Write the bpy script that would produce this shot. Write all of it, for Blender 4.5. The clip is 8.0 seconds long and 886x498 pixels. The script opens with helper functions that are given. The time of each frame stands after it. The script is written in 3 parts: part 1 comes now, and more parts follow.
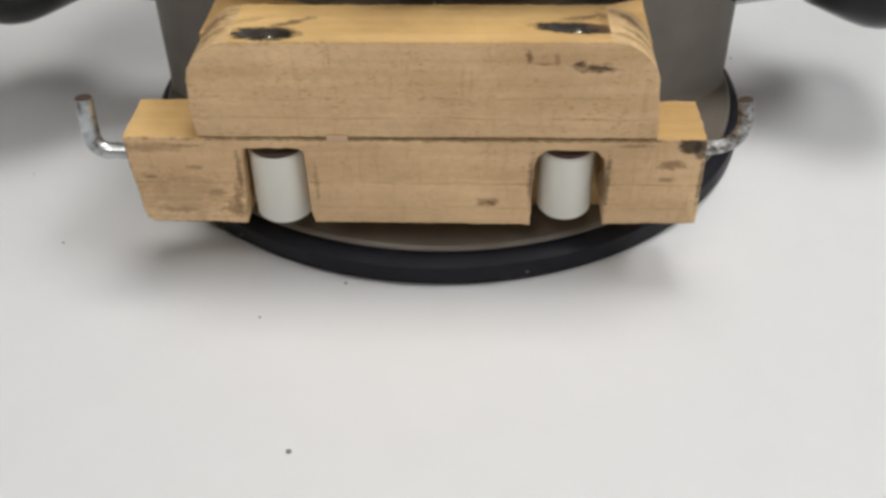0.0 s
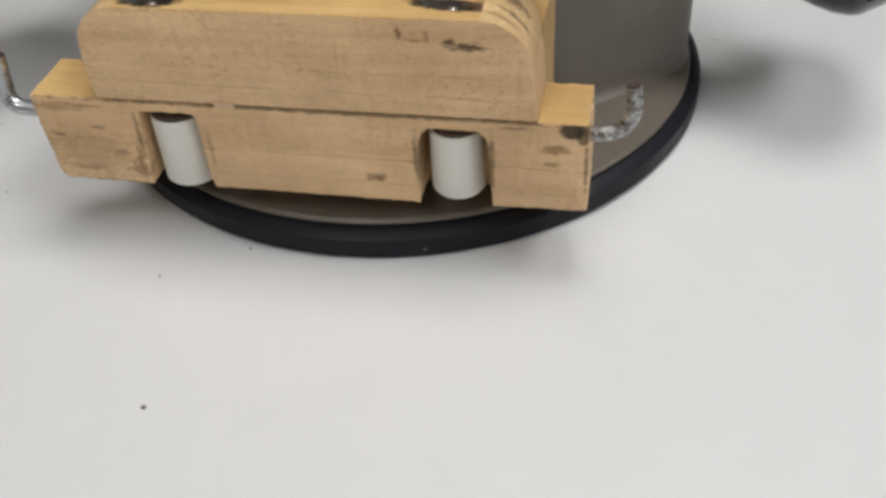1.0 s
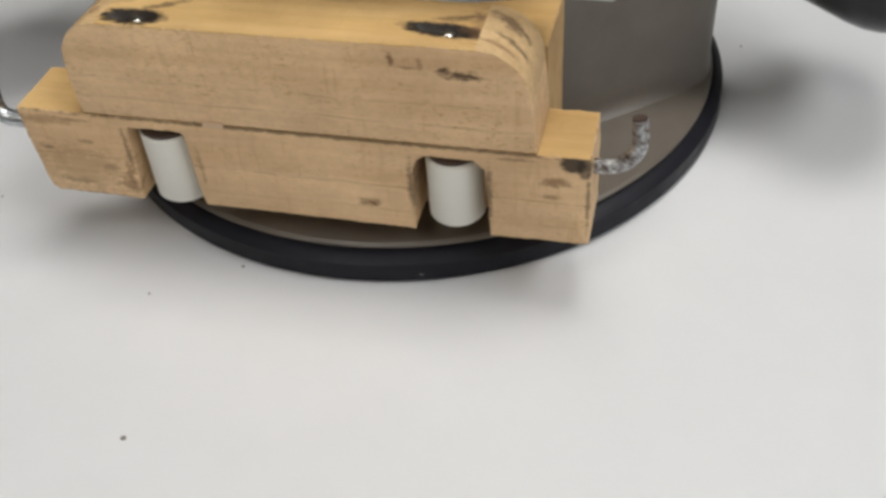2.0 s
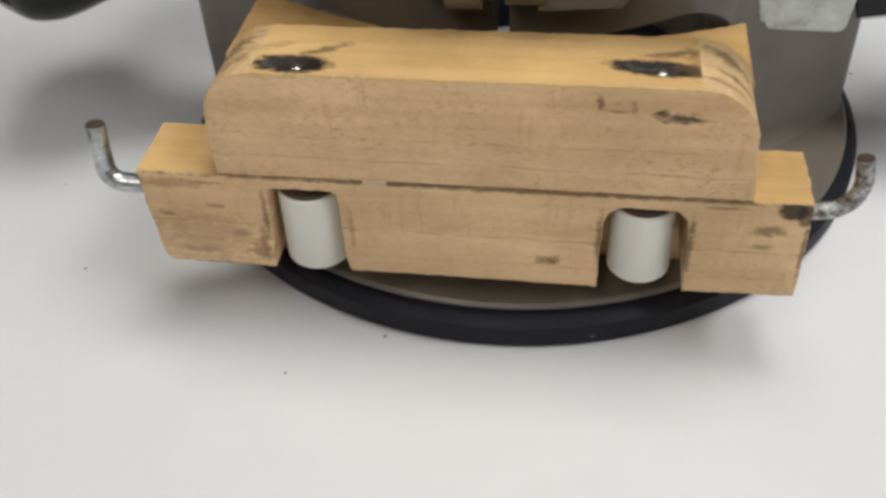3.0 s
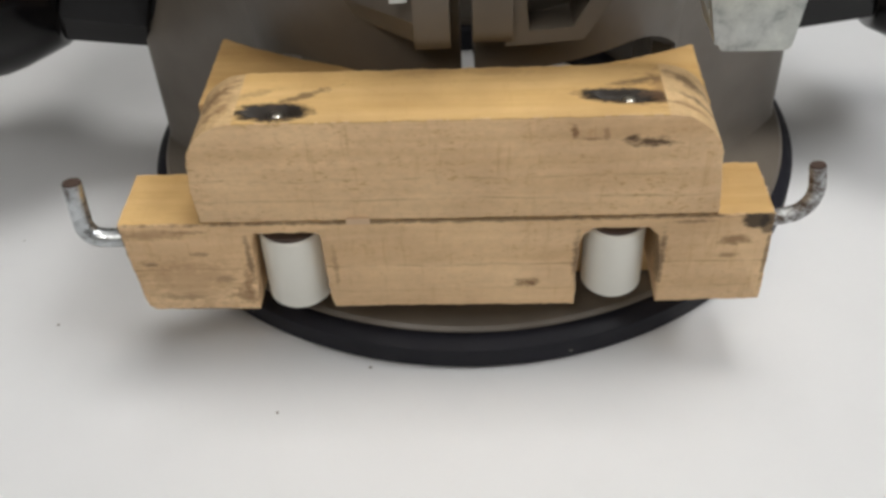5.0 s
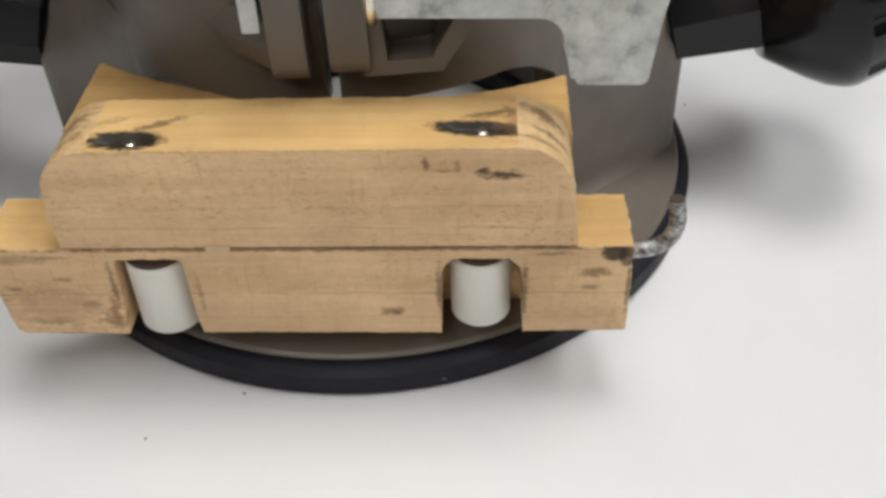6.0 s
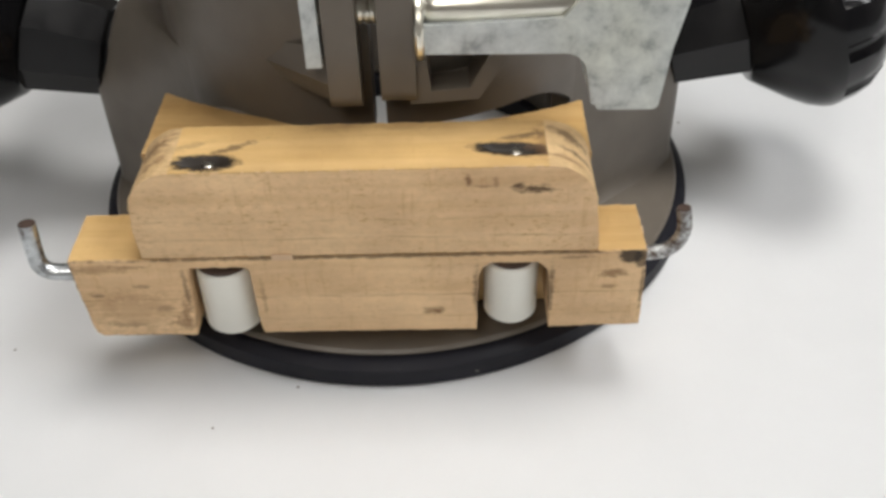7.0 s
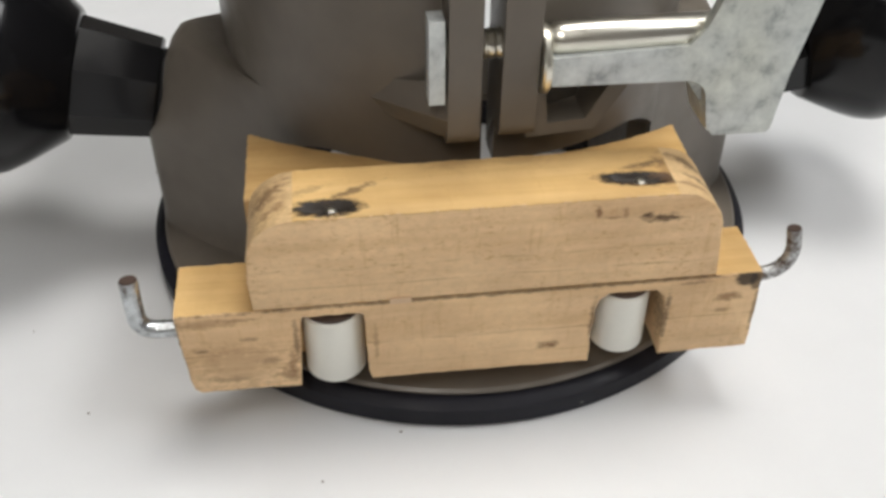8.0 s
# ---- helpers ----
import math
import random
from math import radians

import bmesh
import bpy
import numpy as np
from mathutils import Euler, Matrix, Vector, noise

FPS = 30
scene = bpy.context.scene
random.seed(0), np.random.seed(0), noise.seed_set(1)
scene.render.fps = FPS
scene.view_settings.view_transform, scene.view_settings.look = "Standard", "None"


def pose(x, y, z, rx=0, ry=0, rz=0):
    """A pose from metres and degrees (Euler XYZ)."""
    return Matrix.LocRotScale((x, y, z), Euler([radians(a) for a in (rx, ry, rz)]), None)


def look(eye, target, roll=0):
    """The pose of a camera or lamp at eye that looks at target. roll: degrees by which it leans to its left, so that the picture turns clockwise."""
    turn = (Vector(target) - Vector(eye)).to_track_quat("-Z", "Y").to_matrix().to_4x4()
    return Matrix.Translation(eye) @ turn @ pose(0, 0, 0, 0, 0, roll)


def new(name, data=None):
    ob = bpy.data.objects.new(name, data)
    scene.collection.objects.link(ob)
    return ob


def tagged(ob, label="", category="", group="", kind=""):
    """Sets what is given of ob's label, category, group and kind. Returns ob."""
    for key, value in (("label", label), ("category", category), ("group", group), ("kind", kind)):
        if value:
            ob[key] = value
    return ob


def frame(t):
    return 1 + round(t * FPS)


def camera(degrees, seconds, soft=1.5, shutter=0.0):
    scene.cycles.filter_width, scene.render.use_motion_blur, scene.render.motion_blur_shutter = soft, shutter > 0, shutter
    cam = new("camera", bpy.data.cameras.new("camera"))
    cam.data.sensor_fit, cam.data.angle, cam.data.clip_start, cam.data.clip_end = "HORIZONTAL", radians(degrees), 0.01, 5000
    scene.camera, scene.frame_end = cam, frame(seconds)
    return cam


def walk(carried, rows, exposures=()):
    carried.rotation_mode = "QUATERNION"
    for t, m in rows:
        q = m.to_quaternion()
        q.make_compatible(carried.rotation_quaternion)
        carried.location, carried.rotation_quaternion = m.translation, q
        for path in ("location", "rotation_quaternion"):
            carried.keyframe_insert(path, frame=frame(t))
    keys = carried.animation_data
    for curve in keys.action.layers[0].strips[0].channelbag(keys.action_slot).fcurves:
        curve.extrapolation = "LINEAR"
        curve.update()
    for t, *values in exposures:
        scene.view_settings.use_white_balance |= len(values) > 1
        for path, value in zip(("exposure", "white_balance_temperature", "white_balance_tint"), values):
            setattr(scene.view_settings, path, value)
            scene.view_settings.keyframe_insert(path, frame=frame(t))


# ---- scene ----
cam = camera(48.0, 8.0, soft=3.2)
PATH = [
    (0, (0.00874, -0.23362, 0.13836), (0.00132, -0.07888, 0.01186), -1.172),
    (0.2, (0.01771, -0.23251, 0.13619), (0.00507, -0.07911, 0.00848), -1.669),
    (0.5, (0.02893, -0.23312, 0.13016), (0.00821, -0.08050, 0.00258), -2.445),
    (0.8, (0.04838, -0.22774, 0.13837), (0.01870, -0.07901, 0.00799), -3.525),
    (1, (0.05817, -0.22638, 0.13787), (0.02363, -0.07916, 0.00697), -4.162),
    (1.2, (0.06635, -0.22284, 0.13798), (0.02588, -0.07875, 0.00531), -4.918),
    (2.3, (0.05880, -0.20823, 0.14322), (0.01765, -0.06846, 0.00622), -4.814),
    (2.5, (0.03908, -0.21058, 0.14289), (0.00475, -0.06588, 0.00916), -3.510),
    (2.8, (0.02351, -0.20472, 0.13622), (-0.00693, -0.05809, 0.00366), -3.531),
    (3, (0.01479, -0.20060, 0.13577), (-0.01154, -0.05372, 0.00261), -3.292),
    (3.2, (0.01338, -0.20000, 0.13833), (-0.01014, -0.05253, 0.00529), -3.509),
    (3.5, (0.01420, -0.19927, 0.13746), (-0.00498, -0.05121, 0.00438), -3.562),
    (3.8, (0.02535, -0.20559, 0.14586), (0.00787, -0.05628, 0.01395), -4.326),
    (4, (0.02292, -0.20734, 0.14267), (0.01255, -0.05917, 0.00873), -2.989),
    (4.2, (0.02744, -0.21121, 0.13771), (0.01515, -0.06341, 0.00353), -3.954),
    (4.5, (0.01288, -0.21194, 0.13441), (0.00302, -0.06360, 0.00063), -3.771),
    (4.7, (0.00270, -0.20903, 0.13885), (-0.00613, -0.05946, 0.00637), -3.399),
    (5.8, (0.01274, -0.19692, 0.14512), (0.00399, -0.04722, 0.01279), -2.671),
    (6, (0.02590, -0.20053, 0.14449), (0.01819, -0.04970, 0.01338), -2.231),
    (6.2, (0.03551, -0.20149, 0.14705), (0.02672, -0.05163, 0.01488), -2.582),
    (6.5, (0.03259, -0.20902, 0.15047), (0.02556, -0.05829, 0.01921), -2.277),
    (7, (0.01467, -0.21914, 0.15913), (0.01214, -0.06661, 0.02979), -1.753),
    (7.2, (0.00700, -0.21721, 0.15899), (0.00935, -0.06571, 0.02845), -1.078),
    (7.5, (-0.00239, -0.21665, 0.15528), (0.00548, -0.06339, 0.02703), -0.517),
    (7.8, (-0.01676, -0.21341, 0.15903), (-0.00230, -0.06111, 0.03020), -0.107),
    (8, (-0.02726, -0.21077, 0.15996), (-0.00865, -0.05758, 0.03273), 0.199),
]
walk(cam, [(t, look(eye, target, roll)) for t, eye, target, roll in PATH], [(0.0, -0.18), (1.0, -0.24), (2.5, -0.22), (3.5, -0.12), (4.0, -0.11), (4.5, -0.24), (6.0, -0.07), (6.5, -0.05), (8.0, 0.04)])

# ---- light: a closed grey workshop room and three fluorescent ceiling panels, all unseen ----
world = bpy.data.worlds.new("room_air")
world.use_nodes = True
world.node_tree.nodes["Background"].inputs["Color"].default_value = (0.9, 0.95, 1.0, 1)
world.node_tree.nodes["Background"].inputs["Strength"].default_value = 0.05
scene.world = world
CEILING = 1.75          # ceiling above the table top
FLOOR = -0.75


def ceiling_lamp(x, y, sx, sy, watts, colour):
    data = bpy.data.lights.new("ceiling_lamp_light", "AREA")
    data.shape, data.size, data.size_y, data.energy, data.color = "RECTANGLE", sx, sy, watts, colour
    ob = new("ceiling_lamp_light", data)
    ob.location = (x, y, CEILING - 0.05)
    return ob


# the third, warm lamp is fill, added to brighten the wood's front faces
LAMPS = [(0.26, 0.24, 0.60, 0.60, 9.8, (1.0, 0.975, 0.93)), (1.30, -0.40, 0.60, 1.20, 17.0, (0.94, 0.97, 1.0)), (-0.40, -1.50, 0.60, 1.20, 4.6, (1.0, 0.91, 0.82))]
for lamp in LAMPS:
    ceiling_lamp(*lamp)


# ---- materials ----
def material(name, rough=0.5, metal=0.0, spec=0.5):
    m = bpy.data.materials.new(name)
    m.use_nodes = True
    b = m.node_tree.nodes["Principled BSDF"]
    b.inputs["Roughness"].default_value, b.inputs["Metallic"].default_value = rough, metal
    b.inputs["Specular IOR Level"].default_value = spec
    return m, m.node_tree, b


def node(tree, kind, **values):
    n = tree.nodes.new(kind)
    for key, value in values.items():
        n.inputs[key.replace("_", " ")].default_value = value
    return n


def coords(tree, scale, turn=(0, 0, 0), shift=(0, 0, 0)):
    c, m = tree.nodes.new("ShaderNodeTexCoord"), tree.nodes.new("ShaderNodeMapping")
    m.inputs["Scale"].default_value, m.inputs["Rotation"].default_value, m.inputs["Location"].default_value = scale, turn, shift
    tree.links.new(c.outputs["Object"], m.inputs["Vector"])
    return m.outputs["Vector"]


def noise_at(tree, vector, scale, detail=4.0, rough=0.55, distortion=0.0):
    n = node(tree, "ShaderNodeTexNoise", Scale=scale, Detail=detail, Roughness=rough, Distortion=distortion)
    tree.links.new(vector, n.inputs["Vector"])
    return n.outputs["Fac"]


def ramp(tree, fac, stops):
    r = tree.nodes.new("ShaderNodeValToRGB")
    while len(r.color_ramp.elements) < len(stops):
        r.color_ramp.elements.new(0.5)
    for e, (p, c) in zip(r.color_ramp.elements, stops):
        e.position, e.color = p, (*c, 1) if len(c) == 3 else c
    tree.links.new(fac, r.inputs["Fac"])
    return r.outputs["Color"]


def grey(v):
    return (v, v, v)


def mix(tree, a, b, fac, mode="MIX"):
    n = tree.nodes.new("ShaderNodeMix")
    n.data_type, n.blend_type = "RGBA", mode
    for value, key in ((fac, 0), (a, 6), (b, 7)):
        if isinstance(value, (int, float)):
            n.inputs[key].default_value = value
        elif isinstance(value, tuple):
            n.inputs[key].default_value = (*value, 1)
        else:
            tree.links.new(value, n.inputs[key])
    return n.outputs[2]


def bump(tree, bsdf, height, strength, distance):
    b = node(tree, "ShaderNodeBump", Strength=strength, Distance=distance)
    tree.links.new(height, b.inputs["Height"])
    tree.links.new(b.outputs["Normal"], bsdf.inputs["Normal"])


def maths(tree, op, a, b=0.0, clamp=False):
    n = tree.nodes.new("ShaderNodeMath")
    n.operation, n.use_clamp = op, clamp
    for i, v in enumerate((a, b)):
        if isinstance(v, (int, float)):
            n.inputs[i].default_value = v
        else:
            tree.links.new(v, n.inputs[i])
    return n.outputs[0]


def stain(tree, place, size, turn=0.0, edge=0.75, scale=950.0, rag_by=2.3):
    """A ragged mark: 1 inside an ellipsoid of that half-size round a place of the object, 0 outside."""
    near = tree.nodes.new("ShaderNodeMapping")
    near.inputs["Rotation"].default_value = (0, 0, radians(-turn))
    tree.links.new(coords(tree, (1, 1, 1), shift=tuple(-p for p in place)), near.inputs["Vector"])
    sized = tree.nodes.new("ShaderNodeMapping")
    sized.inputs["Scale"].default_value = tuple(1 / q for q in size)
    tree.links.new(near.outputs["Vector"], sized.inputs["Vector"])
    v = sized.outputs["Vector"]
    n = node(tree, "ShaderNodeVectorMath")
    n.operation = "LENGTH"
    tree.links.new(v, n.inputs[0])
    rag = noise_at(tree, coords(tree, (0.45, 1, 1)), scale, 3.0, 0.7)
    far = maths(tree, "ADD", n.outputs["Value"], maths(tree, "MULTIPLY", maths(tree, "SUBTRACT", rag, 0.5), rag_by))
    return maths(tree, "MULTIPLY", maths(tree, "SUBTRACT", 1.0, far), 1 / edge, True)


def beech(name, light, dark, rough, fleck, stains=(), seed=0.0, lines=()):
    """Beech along x: soft bands, short dark flecks, single dark year lines, ragged dirt marks."""
    m, t, b = material(name, rough, 0.0, 0.22)
    bands = noise_at(t, coords(t, (4, 60, 60), shift=(seed, seed, seed)), 5.0, 4.0, 0.6, 0.4)
    colour = ramp(t, bands, [(0.3, dark), (0.7, light)])
    cloud = noise_at(t, coords(t, (1, 1, 1), shift=(seed + 3, 0, 0)), 45.0, 3.0)
    colour = mix(t, colour, ramp(t, cloud, [(0.3, (0.80, 0.76, 0.73)), (0.7, (1.06, 1.04, 1.0))]), 1.0, "MULTIPLY")
    fine = noise_at(t, coords(t, (0.36, 1, 1), shift=(seed, 1, 2)), 1900.0, 3.0, 0.62)
    mark = ramp(t, fine, [(0.56, grey(0)), (0.67, grey(1))])
    patch = noise_at(t, coords(t, (0.4, 1, 1), shift=(5, seed, 2)), 120.0, 2.0)
    fac = maths(t, "MULTIPLY", maths(t, "MULTIPLY", mark, fleck), ramp(t, patch, [(0.38, grey(0.1)), (0.62, grey(1))]))
    colour = mix(t, colour, (dark[0] * 0.62, dark[1] * 0.48, dark[2] * 0.32), fac)
    speck = noise_at(t, coords(t, (0.7, 1, 1), shift=(8, seed, 1)), 850.0, 3.0, 0.7)
    colour = mix(t, colour, ramp(t, speck, [(0.3, grey(0.90)), (0.7, grey(1.08))]), min(1.0, fleck * 1.2), "MULTIPLY")
    saw = noise_at(t, coords(t, (1, 0.2, 0.12), turn=(0, radians(12), 0), shift=(seed, 4, 4)), 900.0, 2.0, 0.6)
    colour = mix(t, colour, ramp(t, saw, [(0.60, grey(1.0)), (0.74, (0.80, 0.74, 0.66))]), 0.12 + fleck * 0.7, "MULTIPLY")
    for z, strength in lines:
        v = t.nodes.new("ShaderNodeSeparateXYZ")
        c = t.nodes.new("ShaderNodeTexCoord")
        t.links.new(c.outputs["Object"], v.inputs[0])
        wobble = maths(t, "MULTIPLY", maths(t, "SUBTRACT", noise_at(t, coords(t, (1, 0, 0), shift=(z * 700, 0, 0)), 60.0, 4.0), 0.5), 0.0026)
        d = maths(t, "ABSOLUTE", maths(t, "ADD", maths(t, "SUBTRACT", v.outputs["Z"], z), wobble))
        line = maths(t, "SUBTRACT", 1.0, maths(t, "DIVIDE", d, 0.00030), True)
        broken = ramp(t, noise_at(t, coords(t, (1, 0, 0), shift=(z * 900, 0, 0)), 90.0, 2.0), [(0.40, grey(0)), (0.62, grey(1))])
        colour = mix(t, colour, (dark[0] * 0.44, dark[1] * 0.36, dark[2] * 0.28), maths(t, "MULTIPLY", maths(t, "MULTIPLY", line, broken), strength))
    for place, size, tone, strength, *turn in stains:
        colour = mix(t, colour, tone, maths(t, "MULTIPLY", stain(t, place, size, turn[0] if turn else 0.0, 0.28 if tone == SOOT else 0.6, rag_by=0.9 if tone == SOOT else 2.3), strength))
    t.links.new(colour, b.inputs["Base Color"])
    bump(t, b, fine, 0.25, 0.0002)
    return m


SOOT, RUST, DIRT = (0.030, 0.024, 0.019), (0.22, 0.12, 0.058), (0.125, 0.078, 0.043)
FRONT_LIGHT, FRONT_DARK = (0.790, 0.580, 0.353), (0.652, 0.451, 0.257)
TOP_LIGHT, TOP_DARK = (0.73, 0.51, 0.24), (0.62, 0.405, 0.165)
wood_upper = beech("sawn_beech_upper", FRONT_LIGHT, FRONT_DARK, 0.6, 0.6, [
    ((0.0296, -0.0745, 0.0503), (0.0040, 0.003, 0.0011), DIRT, 1.0), ((0.0262, -0.0745, 0.0511), (0.0017, 0.003, 0.0009), DIRT, 1.0),
    ((0.0172, -0.0745, 0.0526), (0.0007, 0.003, 0.0016), RUST, 0.9), ((0.0196, -0.0745, 0.0512), (0.0020, 0.003, 0.0004), RUST, 0.7),
    ((0.0222, -0.0745, 0.0520), (0.0006, 0.003, 0.0014), RUST, 0.5), ((0.0, -0.0745, 0.0354), (0.060, 0.003, 0.0004), DIRT, 0.8),
    ((0.036, -0.064, 0.0540), (0.0050, 0.0030, 0.0030), DIRT, 0.7), ((0.037, -0.070, 0.0530), (0.0050, 0.0010, 0.0030), DIRT, 0.7),
    ((-0.041, -0.064, 0.0525), (0.0050, 0.0040, 0.0030), DIRT, 0.6), ((-0.0306, -0.0716, 0.0545), (0.0072, 0.0026, 0.0022), SOOT, 1.0), ((0.0255, -0.0692, 0.0545), (0.0085, 0.0022, 0.0022), SOOT, 1.0)], 0.0, [(0.0398, 0.6), (0.0440, 0.4)])
wood_lower = beech("sawn_beech_lower", FRONT_LIGHT, FRONT_DARK, 0.6, 0.5, [
    ((0.0105, -0.0745, 0.0205), (0.0030, 0.003, 0.0011), RUST, 0.95),
    ((-0.0500, -0.0745, 0.0215), (0.0130, 0.003, 0.0075), RUST, 0.32), ((-0.0520, -0.0745, 0.0180), (0.0050, 0.003, 0.0012), DIRT, 0.35), ((-0.0440, -0.0745, 0.0225), (0.0030, 0.003, 0.0010), DIRT, 0.35), ((-0.0400, -0.0745, 0.0185), (0.0030, 0.003, 0.0030), RUST, 0.7), ((-0.0550, -0.0745, 0.0330), (0.0070, 0.003, 0.0014), RUST, 0.45),
    ((0.0, -0.0745, 0.0351), (0.070, 0.003, 0.0005), DIRT, 0.8),
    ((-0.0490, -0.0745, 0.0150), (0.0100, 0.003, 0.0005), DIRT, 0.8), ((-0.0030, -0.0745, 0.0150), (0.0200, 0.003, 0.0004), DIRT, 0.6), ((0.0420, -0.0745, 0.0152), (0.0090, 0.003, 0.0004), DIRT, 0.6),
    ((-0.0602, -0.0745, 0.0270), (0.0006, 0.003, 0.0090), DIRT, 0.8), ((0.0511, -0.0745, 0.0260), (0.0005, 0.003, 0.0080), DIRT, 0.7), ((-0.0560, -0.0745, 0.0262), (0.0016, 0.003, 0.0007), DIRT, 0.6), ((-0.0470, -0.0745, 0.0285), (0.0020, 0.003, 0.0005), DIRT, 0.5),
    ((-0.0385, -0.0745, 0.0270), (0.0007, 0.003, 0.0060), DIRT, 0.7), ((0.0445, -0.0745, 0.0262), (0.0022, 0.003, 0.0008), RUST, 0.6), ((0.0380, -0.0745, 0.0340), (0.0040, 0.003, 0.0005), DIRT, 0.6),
    ((0.0505, -0.0738, 0.0335), (0.0018, 0.0035, 0.0030), SOOT, 0.7), ((0.0485, -0.0738, 0.0340), (0.0030, 0.0028, 0.0022), SOOT, 0.9),
    ((0.0455, -0.0745, 0.0298), (0.0036, 0.003, 0.0013), RUST, 0.75),
    ((-0.049, -0.0745, 0.0335), (0.0040, 0.003, 0.0006), RUST, 0.6),
    ((-0.0395, -0.0745, 0.0215), (0.0009, 0.003, 0.0050), RUST, 0.6),
    ((-0.0235, -0.0745, 0.0250), (0.0006, 0.003, 0.0060), RUST, 0.45),
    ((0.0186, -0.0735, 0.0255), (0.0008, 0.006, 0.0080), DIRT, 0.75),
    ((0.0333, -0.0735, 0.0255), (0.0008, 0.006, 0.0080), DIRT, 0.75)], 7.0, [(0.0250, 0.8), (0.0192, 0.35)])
wood_end = beech("rough_beech_end", (0.74, 0.54, 0.30), (0.58, 0.41, 0.22), 0.6, 0.7, [
    ((0.0360, -0.0640, 0.0540), (0.0060, 0.0016, 0.0040), DIRT, 0.8, -20), ((0.0370, -0.0690, 0.0530), (0.0060, 0.0009, 0.0040), DIRT, 0.8, -15), ((0.0350, -0.0715, 0.0540), (0.0050, 0.0007, 0.0040), RUST, 0.7, -15),
    ((-0.0410, -0.0650, 0.0525), (0.0060, 0.0022, 0.0040), DIRT, 0.7, 30), ((-0.0400, -0.0700, 0.0535), (0.0040, 0.0010, 0.0030), RUST, 0.6, 30), ((-0.0405, -0.0665, 0.0520), (0.0052, 0.0100, 0.0060), RUST, 0.42)], 17.0)
# oiled top tone made darker: the sleeve's shadow is put into this colour
wood_rear_top_shaded = beech("shaded_oiled_beech_rear_top", (0.68, 0.46, 0.21), (0.54, 0.34, 0.13), 0.45, 0.2, (), 31.0)
wood_back = beech("sawn_beech_back", (0.56, 0.39, 0.20), (0.46, 0.30, 0.14), 0.6, 0.4, (), 13.0)
wood_top = beech("oiled_beech_top", TOP_LIGHT, TOP_DARK, 0.46, 0.14, [
    ((-0.0306, -0.0716, 0.0555), (0.0074, 0.0030, 0.004), SOOT, 1.0),
    ((-0.0262, -0.0672, 0.0555), (0.0062, 0.0011, 0.004), DIRT, 0.75, 28),
    ((-0.0350, -0.0665, 0.0555), (0.0050, 0.0012, 0.004), RUST, 0.4, 20),
    ((0.0255, -0.0692, 0.0555), (0.0088, 0.0026, 0.004), SOOT, 1.0, -6),
    ((0.0285, -0.0648, 0.0555), (0.0060, 0.0013, 0.004), DIRT, 0.8, 12),
    ((0.0330, -0.0670, 0.0555), (0.0050, 0.0080, 0.004), RUST, 0.5),
    ((-0.0080, -0.0600, 0.0555), (0.0060, 0.0030, 0.004), RUST, 0.25), ((0.0060, -0.0605, 0.0555), (0.0060, 0.0030, 0.004), RUST, 0.25)], 21.0)


def paint(name, colour, rough, mottled=0.12, grain=0.25, metal=0.0, spec=0.4):
    m, t, b = material(name, rough, metal, spec)
    n = noise_at(t, coords(t, (1, 1, 1)), 60.0, 5.0, 0.6)
    lo, hi = tuple(c * (1 - mottled) for c in colour), tuple(c * (1 + mottled) for c in colour)
    t.links.new(ramp(t, n, [(0.3, lo), (0.7, hi)]), b.inputs["Base Color"])
    fine = noise_at(t, coords(t, (1, 1, 1)), 1400.0, 2.0)
    t.links.new(ramp(t, noise_at(t, coords(t, (1, 1, 1), shift=(4, 4, 4)), 150.0, 4.0), [(0.3, grey(rough * 0.8)), (0.7, grey(min(1, rough * 1.2)))]), b.inputs["Roughness"])
    bump(t, b, fine, grain, 0.0001)
    return m


casting = paint("taupe_painted_casting", (0.135, 0.117, 0.096), 0.40, 0.12, 0.30)
black_plastic = paint("black_plastic_base", (0.010, 0.010, 0.015), 0.5, 0.3, 0.35, 0.0, 0.22)
black_gloss = paint("black_glossy_knob", (0.006, 0.006, 0.007), 0.16, 0.2, 0.05, 0.0, 0.3)
black_satin = paint("black_satin_knob", (0.016, 0.016, 0.018), 0.36, 0.2, 0.2)
nylon = paint("white_nylon", (0.74, 0.73, 0.665), 0.42, 0.03, 0.12)
laminate = paint("white_laminate", (0.685, 0.695, 0.705), 0.45, 0.015, 0.05, 0.0, 0.35)
b_ = black_plastic.node_tree.nodes["Principled BSDF"]
t_ = black_plastic.node_tree
lint = ramp(t_, noise_at(t_, coords(t_, (1, 1, 1), shift=(2, 9, 5)), 620.0, 1.0), [(0.775, grey(0)), (0.80, grey(0.35))])
t_.links.new(mix(t_, b_.inputs["Base Color"].links[0].from_socket, (0.45, 0.42, 0.38), lint), b_.inputs["Base Color"])
plaster = paint("grey_wall_paint", (0.30, 0.285, 0.27), 0.85, 0.03, 0.3)
lino = paint("grey_floor", (0.14, 0.135, 0.13), 0.55, 0.1, 0.2)
dust = paint("grey_dust", (0.22, 0.20, 0.18), 0.9, 0.3)
chip_wood = paint("pale_wood_chip", (0.60, 0.43, 0.28), 0.7, 0.1)

